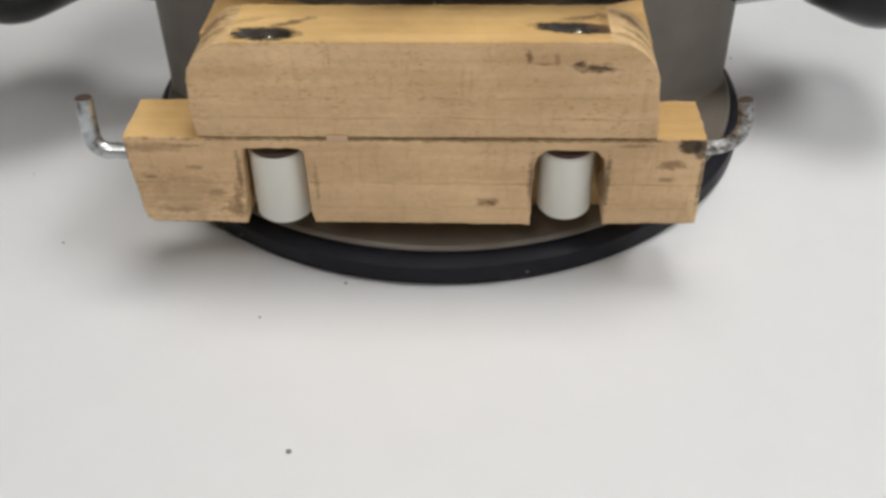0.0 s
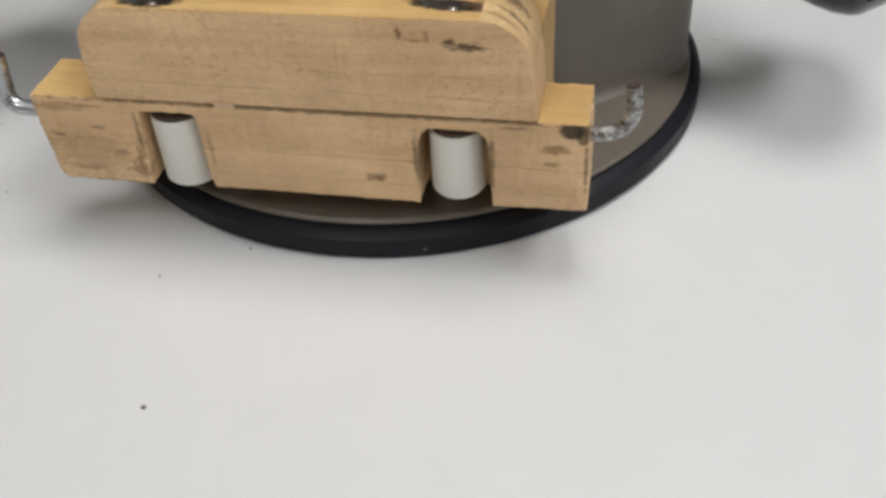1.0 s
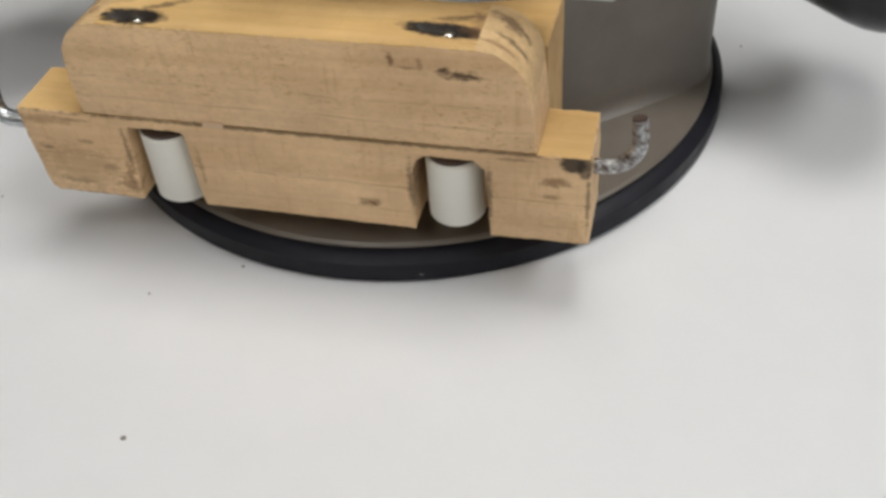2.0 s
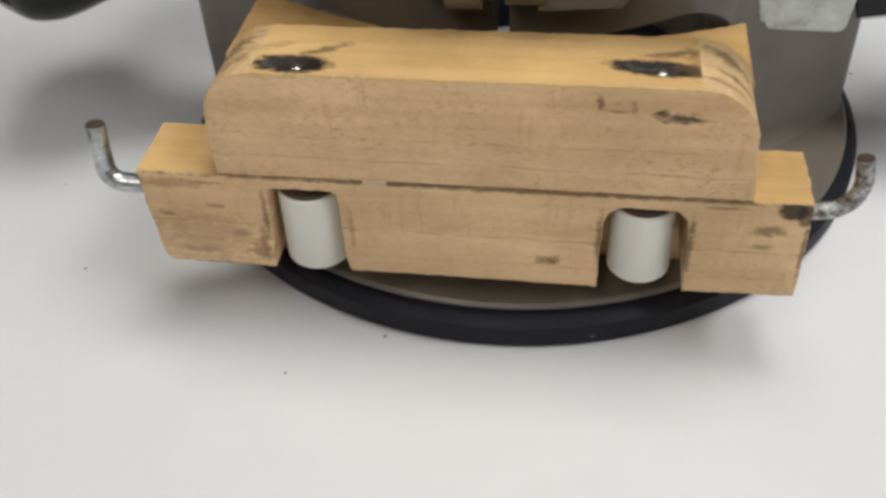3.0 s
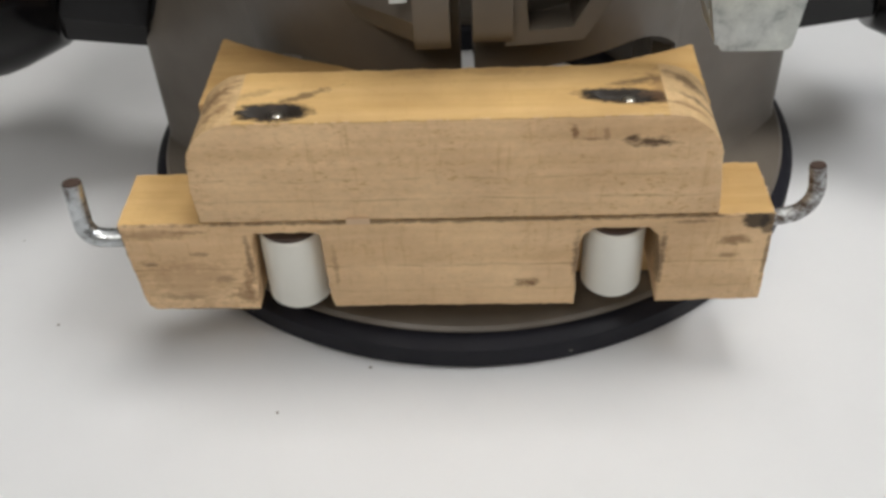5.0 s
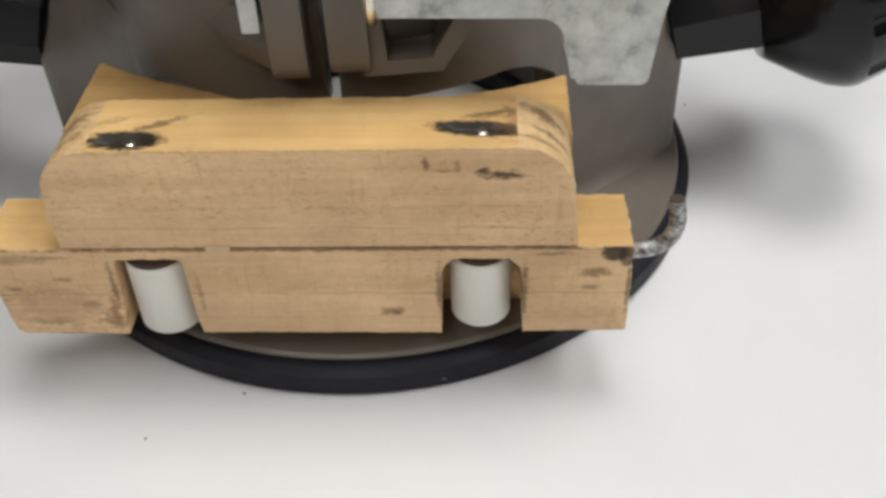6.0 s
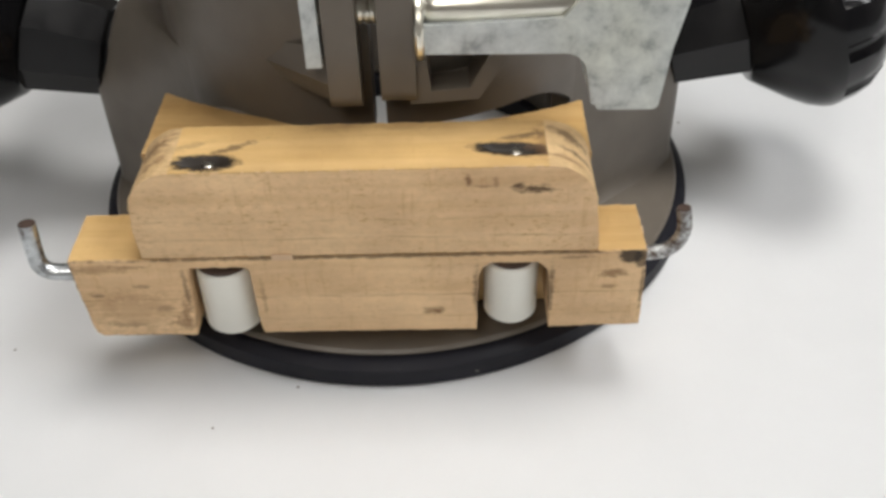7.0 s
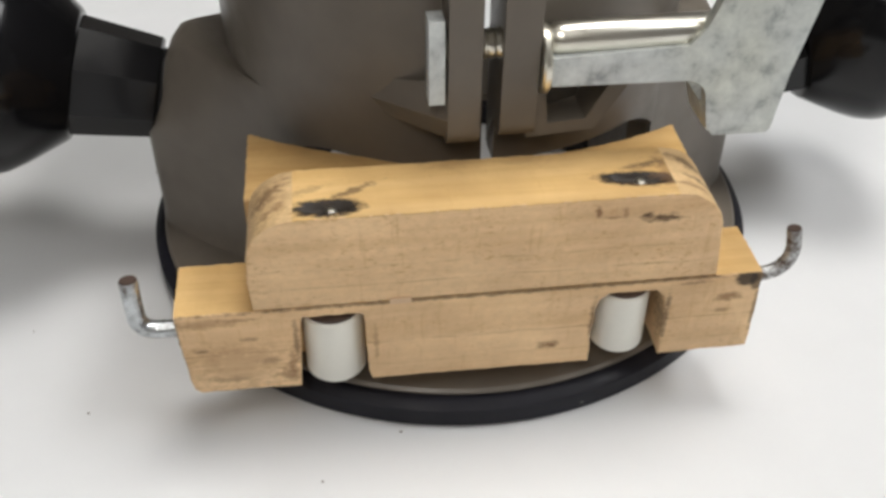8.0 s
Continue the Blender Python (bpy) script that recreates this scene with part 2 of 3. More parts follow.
zinc, t_, b_ = material("zinc_plated_steel", 0.45, 0.7)
n_ = noise_at(t_, coords(t_, (1, 1, 1)), 260.0, 5.0, 0.68, 0.25)
c_ = ramp(t_, n_, [(0.30, (0.34, 0.36, 0.37)), (0.46, (0.52, 0.55, 0.55)), (0.7, (0.64, 0.67, 0.66))])
y_ = noise_at(t_, coords(t_, (1, 1, 1), shift=(1, 2, 3)), 40.0, 2.0)
c_ = mix(t_, c_, ramp(t_, y_, [(0.4, (1, 1, 1)), (0.7, (1.0, 0.98, 0.88))]), 1.0, "MULTIPLY")
t_.links.new(c_, b_.inputs["Base Color"])
t_.links.new(ramp(t_, n_, [(0.3, grey(0.62)), (0.7, grey(0.40))]), b_.inputs["Roughness"])
bump(t_, b_, n_, 0.2, 0.0002)

bright, t_, b_ = material("bright_plated_steel", 0.30, 1.0)
n_ = noise_at(t_, coords(t_, (0.3, 1, 1)), 300.0, 4.0, 0.6)
t_.links.new(ramp(t_, n_, [(0.3, (0.62, 0.59, 0.50)), (0.7, (0.86, 0.84, 0.76))]), b_.inputs["Base Color"])

hook_steel, t_, b_ = material("tarnished_zinc_hook", 0.3, 1.0)
n_ = noise_at(t_, coords(t_, (1, 1, 1)), 420.0, 5.0, 0.7)
t_.links.new(ramp(t_, n_, [(0.32, (0.13, 0.10, 0.085)), (0.45, (0.42, 0.44, 0.45)), (0.7, (0.64, 0.67, 0.69))]), b_.inputs["Base Color"])
t_.links.new(ramp(t_, n_, [(0.3, grey(0.6)), (0.6, grey(0.26))]), b_.inputs["Roughness"])
hook_rusty, t_, b_ = material("rusty_zinc_hook", 0.4, 0.8)
n_ = noise_at(t_, coords(t_, (1, 1, 1), shift=(3, 1, 7)), 520.0, 5.0, 0.75)
t_.links.new(ramp(t_, n_, [(0.40, (0.10, 0.065, 0.045)), (0.52, (0.34, 0.34, 0.34)), (0.68, (0.72, 0.75, 0.76))]), b_.inputs["Base Color"])
bump(t_, b_, n_, 0.7, 0.0006)
hook_end = paint("rusty_cut_end", (0.07, 0.045, 0.035), 0.7, 0.4, 0.5)

panel_glow = bpy.data.materials.new("lamp_diffuser")
panel_glow.use_nodes = True
panel_glow.node_tree.nodes["Principled BSDF"].inputs["Emission Color"].default_value = (1, 0.97, 0.93, 1)
panel_glow.node_tree.nodes["Principled BSDF"].inputs["Emission Strength"].default_value = 6.0


# ---- mesh helpers ----
def finish(bm, name, mats, parent=None, label="", smooth=35):
    bmesh.ops.recalc_face_normals(bm, faces=bm.faces)
    me = bpy.data.meshes.new(name)
    for f in bm.faces:
        f.smooth = smooth > 0
    bm.to_mesh(me)
    bm.free()
    for m in mats if isinstance(mats, (list, tuple)) else [mats]:
        me.materials.append(m)
    if smooth:
        me.set_sharp_from_angle(angle=radians(smooth))
    ob = new(name, me)
    if parent:
        ob.parent = parent
    if label:
        ob["label"] = label
    return ob


def part(name, bm, mats, parent, label="", smooth=35):
    return finish(bm, name, mats, parent, label, smooth)


def thing(name, x, y, z, label, category, group="", kind=""):
    ob = new(name)
    ob.location = (x, y, z)
    ob.empty_display_size = 0.01
    return tagged(ob, label, category, group, kind)


def box(bm, x0, x1, y0, y1, z0, z1):
    vs = [bm.verts.new((x, y, z)) for z in (z0, z1) for y in (y0, y1) for x in (x0, x1)]
    for q in ((0, 2, 3, 1), (4, 5, 7, 6), (0, 1, 5, 4), (2, 6, 7, 3), (0, 4, 6, 2), (1, 3, 7, 5)):
        bm.faces.new([vs[i] for i in q])
    return vs


def prism(bm, outline, a, b, axis="y"):
    """Extrudes a closed outline of pairs from a to b along an axis; x: pairs are y, z; y: x, z; z: x, y."""
    def at(p, d):
        return (d, *p) if axis == "x" else (p[0], d, p[1]) if axis == "y" else (*p, d)
    lo, hi = [bm.verts.new(at(p, a)) for p in outline], [bm.verts.new(at(p, b)) for p in outline]
    k = len(outline)
    bm.faces.new(lo), bm.faces.new(hi)
    for i in range(k):
        bm.faces.new((lo[i], lo[(i + 1) % k], hi[(i + 1) % k], hi[i]))


def revolve(bm, profile, m=None, steps=48, ends=True):
    """Turns pairs of radius and height round z, then moves them by m."""
    m = m or Matrix()
    rings = [[bm.verts.new(m @ Vector((r * math.cos(2 * math.pi * i / steps), r * math.sin(2 * math.pi * i / steps), z))) for i in range(steps)] for r, z in profile]
    for a, b in zip(rings, rings[1:]):
        for i in range(steps):
            j = (i + 1) % steps
            bm.faces.new((a[i], a[j], b[j], b[i]))
    if ends:
        bm.faces.new(rings[0]), bm.faces.new(rings[-1])
    return rings


def tube(bm, points, r, steps=14):
    """A round bar of radius r along points."""
    pts = [Vector(p) for p in points]
    rings, side = [], None
    for i, p in enumerate(pts):
        d = (pts[min(i + 1, len(pts) - 1)] - pts[max(i - 1, 0)]).normalized()
        side = (side - d * side.dot(d)).normalized() if side else d.orthogonal().normalized()
        up = d.cross(side)
        rings.append([bm.verts.new(p + r * (math.cos(2 * math.pi * k / steps) * side + math.sin(2 * math.pi * k / steps) * up)) for k in range(steps)])
    for a, b in zip(rings, rings[1:]):
        for k in range(steps):
            bm.faces.new((a[k], a[(k + 1) % steps], b[(k + 1) % steps], b[k]))
    bm.faces.new(rings[0]), bm.faces.new(rings[-1])


def soften(bm, width, angle=40, segments=2):
    edges = [e for e in bm.edges if len(e.link_faces) == 2 and e.calc_face_angle(0) > radians(angle)]
    bmesh.ops.bevel(bm, geom=edges, offset=width, segments=segments, affect="EDGES", profile=0.5)


def arc(cx, cy, r, a0, a1, n):
    return [(cx + r * math.cos(radians(a0 + (a1 - a0) * i / n)), cy + r * math.sin(radians(a0 + (a1 - a0) * i / n))) for i in range(n + 1)]


# ---- room and table ----
def room():
    for name, b in (("floor", (-2.6, 2.6, -2.6, 2.6, FLOOR - 0.1, FLOOR)), ("wall_north", (-2.6, 2.6, 2.5, 2.6, FLOOR, CEILING)), ("wall_south", (-2.6, 2.6, -2.6, -2.5, FLOOR, CEILING)),
                    ("wall_east", (2.5, 2.6, -2.5, 2.5, FLOOR, CEILING)), ("wall_west", (-2.6, -2.5, -2.5, 2.5, FLOOR, CEILING)), ("ceiling", (-2.6, 2.6, -2.6, 2.6, CEILING, CEILING + 0.1))):
        bm = bmesh.new()
        box(bm, *b)
        tagged(finish(bm, name, lino if name == "floor" else plaster, smooth=0), "plain painted " + name.split("_")[0] + " of the workshop", name.split("_")[0], kind="structure")


room()
table = thing("work_table", 0, 0, FLOOR, "large white laminate work table under the router base", "table")
bm = bmesh.new()
box(bm, -0.80, 0.80, -0.62, 0.62, -0.03 - FLOOR, -FLOOR)
soften(bm, 0.003)
part("tabletop", bm, laminate, table)
for sx in (-1, 1):
    for sy in (-1, 1):
        bm = bmesh.new()
        box(bm, sx * 0.74 - 0.03, sx * 0.74 + 0.03, sy * 0.56 - 0.03, sy * 0.56 + 0.03, 0, -0.03 - FLOOR)
        soften(bm, 0.004)
        part("leg", bm, laminate, table)

# ---- router base ----
CENTRE, RING = (0.0006, -0.0009, 0), (0.0010, -0.0016, 0)
router = thing("router_base", 0, 0, 0, "taupe cast router base with black knobs standing on a white table", "router base")
router.location, router.rotation_euler = (-0.00127, -0.00042, 0), (0, 0, radians(1.2))
bm = bmesh.new()
revolve(bm, [(0.0434, 0.0002), (0.0743, 0.0002), (0.0751, 0.0010), (0.0751, 0.0052), (0.0735, 0.0068), (0.0724, 0.0070), (0.0434, 0.0070), (0.0429, 0.0065), (0.0429, 0.0006), (0.0434, 0.0002)], steps=160, ends=False)
bmesh.ops.remove_doubles(bm, verts=bm.verts, dist=0.00001)
part("sub_base", bm, black_plastic, router, "round black plastic sub-base").location = RING
bm = bmesh.new()
revolve(bm, [(0.0452, 0.0070), (0.0718, 0.0070), (0.0724, 0.0075), (0.0724, 0.0080), (0.0718, 0.0085), (0.0452, 0.0085), (0.0452, 0.0070)], steps=160, ends=False)
bmesh.ops.remove_doubles(bm, verts=bm.verts, dist=0.00001)
part("flange", bm, casting, router).location = RING

# the clamping sleeve: a split tube with a window low in front and another behind
R_OUT, R_IN = 0.051, 0.0452
SLOT = math.asin(0.0012 / R_OUT)


def window_top(d, win):
    """Height of the front window's upper edge at the angle d from the front."""
    side = max(0.0, (abs(d) - win + 0.36) / 0.36)
    return (0.0497 if d > 0 else 0.0488) - 0.009 * side ** 2


def sleeve():
    bm = bmesh.new()
    front = -math.pi / 2
    win = math.asin(0.0418 / R_OUT)
    rear = 2.30
    kept = sorted([-rear, rear, -win, win, -SLOT, SLOT] + [k * math.pi / 60 for k in range(-60, 60) if min(abs(abs(k * math.pi / 60) - q) for q in (win, rear, SLOT)) > 0.012])
    zs = [0.0085, 0.024, 0.032, None, 0.060, 0.075, 0.095, 0.112]
    n, grid = len(kept), {}

    def solid(i, k):
        a, b = kept[i % n], kept[(i + 1) % n]
        d = (a + b) / 2 if b > a else math.pi
        if abs(d) < SLOT:
            return False
        if abs(d) < win:
            return k >= 3
        if abs(d) > rear:
            return k not in (1, 2)
        return True

    def v(i, k, r):
        key = (i % n, k, r)
        if key not in grid:
            d = kept[i % n]
            z = zs[k] if zs[k] else window_top(d, win) if abs(d) <= win else 0.052 if abs(d) >= rear else 0.044
            grid[key] = bm.verts.new((r * math.cos(front + d), r * math.sin(front + d), z))
        return grid[key]
    for i in range(n):
        for k in range(len(zs) - 1):
            if not solid(i, k):
                continue
            bm.faces.new((v(i, k, R_OUT), v(i + 1, k, R_OUT), v(i + 1, k + 1, R_OUT), v(i, k + 1, R_OUT)))
            bm.faces.new((v(i, k, R_IN), v(i, k + 1, R_IN), v(i + 1, k + 1, R_IN), v(i + 1, k, R_IN)))
            for di, dk, a, b in ((-1, 0, (i, k), (i, k + 1)), (1, 0, (i + 1, k + 1), (i + 1, k)), (0, -1, (i + 1, k), (i, k)), (0, 1, (i, k + 1), (i + 1, k + 1))):
                j, l = (i + di) % n, k + dk
                if l < 0 or l >= len(zs) - 1 or not solid(j, l):
                    bm.faces.new((v(*a, R_OUT), v(*b, R_OUT), v(*b, R_IN), v(*a, R_IN)))
    return bm


part("sleeve", sleeve(), casting, router, "split clamping sleeve, taupe paint", 30).location = CENTRE


def ear(side):
    """A web that carries a handle: upright to 36 mm, then sloping inwards; it runs out of the sleeve in a hollow curve."""
    bm = bmesh.new()
    levels = []
    for z, x_out, half, flare in ((0.0085, 0.0722, 0.0075, 0.0032), (0.0097, 0.0720, 0.0075, 0.0012), (0.0118, 0.0718, 0.0075, 0.0), (0.0345, 0.0718, 0.0075, 0), (0.0365, 0.0713, 0.0075, 0),
                              (0.0385, 0.0704, 0.0074, 0), (0.0535, 0.0632, 0.0064, 0), (0.0555, 0.0618, 0.0058, 0), (0.0565, 0.0600, 0.0045, 0)):
        p0, p1, p2 = Vector((0.0405, -0.0308)), Vector((0.0462, -0.0242)), Vector((x_out - 0.0022, -half - 0.0008))
        curve = []
        for k in range(13):
            u = k / 12
            p = p0 * (1 - u) ** 2 + 2 * p1 * u * (1 - u) + p2 * u * u
            curve.append((p.x, p.y - flare * math.sin(u * math.pi) ** 0.5))
        outline = curve + [(x_out - 0.0009, -half + 0.0012), (x_out - 0.0002, -half + 0.004), (x_out, 0.0)]
        outline += [(x, min(-y, half + 0.2 * (-y - half))) for x, y in reversed(outline[:-1])]
        levels.append([bm.verts.new((side * x, y, z)) for x, y in outline])
    for a, b in zip(levels, levels[1:]):
        for i in range(len(a)):
            j = (i + 1) % len(a)
            bm.faces.new((a[i], a[j], b[j], b[i]))
    bm.faces.new(levels[0]), bm.faces.new(levels[-1])
    return bm


for side in (-1, 1):
    part("handle_web", ear(side), casting, router, "upright taupe web that carries a knob", 50).location = CENTRE


def lug(x0, x1, bottom):
    bm = bmesh.new()
    outline = [(-0.046, 0.0505), (-0.052, bottom + 0.001)] + arc(-0.0550, bottom + 0.0040, 0.004, 250, 180, 5) + arc(-0.0560, 0.0870, 0.0045, 180, 100, 5) + [(-0.052, 0.100), (-0.046, 0.104)]
    prism(bm, outline, x0, x1, "x")
    soften(bm, 0.0013, 50, 3)
    return bm


part("clamp_lug", lug(-0.0081, -0.0022, 0.0575), casting, router)
part("clamp_lug", lug(0.0015, 0.0080, 0.0585), casting, router)

# the gussets that run from the lugs into the sleeve
bm = bmesh.new()
a = [(-0.0080, -0.0565, 0.0590), (-0.0080, -0.0590, 0.0640), (-0.0080, -0.0560, 0.0700)]
b = [(-0.0225, -0.0450, 0.0600), (-0.0225, -0.0458, 0.0630), (-0.0225, -0.0440, 0.0660)]
va, vb = [bm.verts.new(p) for p in a + [(-0.0080, -0.046, 0.066)]], [bm.verts.new(p) for p in b + [(-0.0225, -0.042, 0.064)]]
for i in range(4):
    bm.faces.new((va[i], va[(i + 1) % 4], vb[(i + 1) % 4], vb[i]))
bm.faces.new(va), bm.faces.new(vb)
soften(bm, 0.0006)
part("gusset", bm, casting, router)
bm = bmesh.new()
prism(bm, [(0.0068, 0.0580), (0.0198, 0.0588), (0.0262, 0.0690), (0.0258, 0.0706), (0.0232, 0.0706), (0.0180, 0.0612), (0.0108, 0.0608), (0.0100, 0.0690), (0.0068, 0.0690)], -0.0570, -0.0440, "y")
soften(bm, 0.0006)
part("gusset", bm, casting, router)

# clamp bolt, nut plate, washer and lever
along_x = Matrix.Rotation(math.pi / 2, 4, "Y")
bm = bmesh.new()
prof = [(0.0024, -0.0122)] + [(0.0024 if k % 2 else 0.0028, -0.0122 + 0.0007 * k) for k in range(1, 33)] + [(0.0030, 0.0115), (0.0031, 0.0385), (0.0027, 0.0400), (0.0020, 0.0408)]
revolve(bm, prof, Matrix.Translation((0.0008, -0.0565, 0.0778)) @ along_x, 24)
part("clamp_bolt", bm, bright, router, "bright plated steel clamp bolt")
bm = bmesh.new()
box(bm, -0.0116, -0.0088, -0.0603, -0.0560, 0.0683, 0.0842)
soften(bm, 0.0004)
part("nut_plate", bm, zinc, router, "flat zinc-plated nut plate")
bm = bmesh.new()
revolve(bm, [(0.0062, -0.0008), (0.0066, -0.0004), (0.0066, 0.0004), (0.0062, 0.0008)], Matrix.Translation((0.0090, -0.0560, 0.0742)) @ along_x, 32)
part("washer", bm, bright, router, "bright plated washer")

lever = new("clamp_lever")
lever.parent = router
lever["label"] = "stamped zinc-plated clamp lever with mottled plating"
bm = bmesh.new()
outline = [(0.0092, 0.0705), (0.0340, 0.0698)] + arc(0.0350, 0.0656, 0.0042, 90, 15, 5) + [(0.0405, 0.0590)] + arc(0.0425, 0.0588, 0.0012, 180, 260, 3) + arc(0.0518, 0.0588, 0.0014, 280, 350, 4)
outline += [(0.0545, 0.0700), (0.0580, 0.0870), (0.0600, 0.1000), (0.0440, 0.1000), (0.0395, 0.0860), (0.0372, 0.0800), (0.0345, 0.0768), (0.0092, 0.0760)]
prism(bm, outline, -0.0605, -0.0582, "y")
soften(bm, 0.0004, 45, 2)
part("lever_plate", bm, zinc, lever)
bm = bmesh.new()
prism(bm, [(-0.0582, 0.0692), (-0.0582, 0.0712), (-0.0500, 0.0712), (-0.0500, 0.0692)], 0.0100, 0.0330, "x")
soften(bm, 0.0003)
part("lever_flange", bm, zinc, lever)
bm = bmesh.new()
prism(bm, [(0.0392, 0.0640), (0.0412, 0.0655), (0.0425, 0.0590), (0.0410, 0.0582)], -0.0582, -0.0500, "y")
soften(bm, 0.0003)
part("lever_flange", bm, zinc, lever)

# side handles: an eight-sided neck and a fluted ball knob
def handle(side):
    tilt = radians(15)
    m = Matrix.Translation((side * 0.0680, 0.0008, 0.0412) if side < 0 else (0.0684, 0.0, 0.0386)) @ Matrix.Rotation(side * (math.pi / 2 - tilt), 4, "Y")
    grip = new("handle")
    grip.parent = router
    grip["label"] = "glossy black plastic side handle"
    bm = bmesh.new()
    revolve(bm, [(0.0090, -0.0045), (0.0094, -0.0040), (0.0094, 0.0012), (0.0090, 0.0018)], m, 40)
    part("collar", bm, black_satin, grip)
    bm = bmesh.new()
    revolve(bm, [(0.0085, -0.0008), (0.0112, -0.0008), (0.0117, -0.0002), (0.0138, 0.0180), (0.0132, 0.0188)], m @ Matrix.Rotation(radians(22.5 + 12), 4, "Z"), 8)
    soften(bm, 0.0006, 30, 2)
    part("neck", bm, black_gloss, grip, "eight-sided tapered black neck", 25)
    bm = bmesh.new()
    rings = revolve(bm, [(0.0130, 0.0174), (0.0146, 0.0174), (0.0152, 0.0179), (0.0186, 0.0222), (0.0217, 0.0262), (0.0240, 0.0297), (0.0253, 0.0330), (0.0256, 0.0348), (0.0255, 0.0360)], m, 96)
    prof = [(0.0254, 0.0364), (0.0246, 0.0400), (0.0233, 0.0432), (0.0204, 0.0464), (0.0166, 0.0486), (0.0100, 0.0498), (0.0010, 0.0501)]
    prev = rings[-1]
    for k, (r, z) in enumerate(prof):
        ring = []
        for i in range(96):
            groove = 0.0014 if (i % 8 in (0, 1)) and k < 4 else 0.0
            a_ = 2 * math.pi * i / 96
            ring.append(bm.verts.new(m @ Vector(((r - groove) * math.cos(a_), (r - groove) * math.sin(a_), z))))
        for i in range(96):
            bm.faces.new((prev[i], prev[(i + 1) % 96], ring[(i + 1) % 96], ring[i]))
        prev = ring
    bm.faces.new(prev)
    part("knob", bm, black_gloss, grip, "fluted black ball knob", 40)


handle(-1)
handle(1)

# ---- wooden edge guide with two nylon rollers ----
guide = thing("wooden_roller_guide", -0.005, -0.06, 0.0085, "beech roller guide with two white rollers fixed on the router base", "roller guide")
OFF = Matrix.Translation((0.005, 0.06, -0.0085))


def local(bm):
    bmesh.ops.transform(bm, matrix=OFF, verts=bm.verts)
    return bm


def wood_part(name, bm, mats, label=""):
    """The grain and the marks follow the places in the guide, so the mesh keeps its place and the object is moved back."""
    ob = part(name, bm, mats, guide, label, 30)
    ob.location = (0.005, 0.06, -0.0085)
    return ob


def worn_prism(outline, a, b, axis, step=0.0005, amount=0.00012, seed=0.0, dents=(), chamfer=0.00035):
    """A sawn block: the outline cut into short pieces and pushed along an axis in thin slices, with rubbed, slightly wandering edges.
    dents: gouges in the top as x, y, half-length, half-width, depth, degrees."""
    pts = []
    for p, q in zip(outline, outline[1:] + outline[:1]):
        k = max(1, int(math.dist(p, q) / step))
        pts += [(p[0] + (q[0] - p[0]) * i / k, p[1] + (q[1] - p[1]) * i / k) for i in range(k)]
    n = len(pts)
    area = sum(pts[i][0] * pts[(i + 1) % n][1] - pts[(i + 1) % n][0] * pts[i][1] for i in range(n))
    turn = 1 if area > 0 else -1
    outward = []
    for i in range(n):
        dx, dy = pts[(i + 1) % n][0] - pts[i - 1][0], pts[(i + 1) % n][1] - pts[i - 1][1]
        length = math.hypot(dx, dy) or 1.0
        outward.append((turn * dy / length, -turn * dx / length))
    slices = [(a, chamfer), (a + chamfer * 0.35, chamfer * 0.3), (a + chamfer, 0.0)]
    k = max(2, int((b - a - 2 * chamfer) / step))
    slices += [(a + chamfer + (b - a - 2 * chamfer) * i / k, 0.0) for i in range(1, k)] + [(b - chamfer, 0.0), (b - chamfer * 0.35, chamfer * 0.3), (b, chamfer)]
    bm, rings = bmesh.new(), []
    for d, inset in slices:
        ring = []
        for i, (x, y) in enumerate(pts):
            near_end = min(1.0, max(0.0, 1 - min(d - a, b - d) / 0.0012))
            w = amount * (0.5 + 1.2 * near_end) * (noise.noise(Vector((x * 500 + seed, y * 500, d * 500))) + 0.7 * noise.noise(Vector((x * 1900 + seed, y * 1900, d * 1500)))) - inset
            u, v = x + outward[i][0] * w, y + outward[i][1] * w
            co = Vector((u, d, v)) if axis == "y" else Vector((u, v, d))
            for gx, gy, gl, gw, gd, ga in dents:
                c, s_ = math.cos(radians(ga)), math.sin(radians(ga))
                ex, ey = co.x - gx, co.y - gy
                q = math.hypot((ex * c + ey * s_) / gl, (ey * c - ex * s_) / gw) + 0.12 * noise.noise(Vector((co.x * 500, co.y * 500, 3)))
                if q < 1 and co.z > 0.05:
                    co.z -= gd * min(1.0, (1 - q) * 2.2)
            ring.append(bm.verts.new(co))
        rings.append(ring)
    for p, q in zip(rings, rings[1:]):
        for i in range(n):
            j = (i + 1) % n
            bm.faces.new((p[i], p[j], q[j], q[i]))
    bm.faces.new(rings[0]), bm.faces.new(rings[-1])
    bm.normal_update()
    return bm


Y_F = -0.0747
# lower block: a bar with two U-shaped notches open below
outline = [(-0.0602, 0.0352), (-0.0601, 0.0300), (-0.0593, 0.0185), (-0.0590, 0.0160), (-0.0580, 0.0150)]
outline += [(-0.0385, 0.0148), (-0.0384, 0.0170), (-0.0374, 0.0310), (-0.0368, 0.0328), (-0.0262, 0.0328), (-0.0255, 0.0322), (-0.0252, 0.0172), (-0.0246, 0.0152)]
outline += [(0.0186, 0.0149), (0.0190, 0.0285), (0.0196, 0.0312), (0.0212, 0.0327), (0.0306, 0.0327), (0.0324, 0.0308), (0.0329, 0.0275), (0.0332, 0.0152)]
outline += [(0.0516, 0.0156), (0.0515, 0.0300), (0.0512, 0.0352)]
bm = worn_prism(outline, Y_F, -0.0600, "y", 0.0006, 0.00014, 2.0)
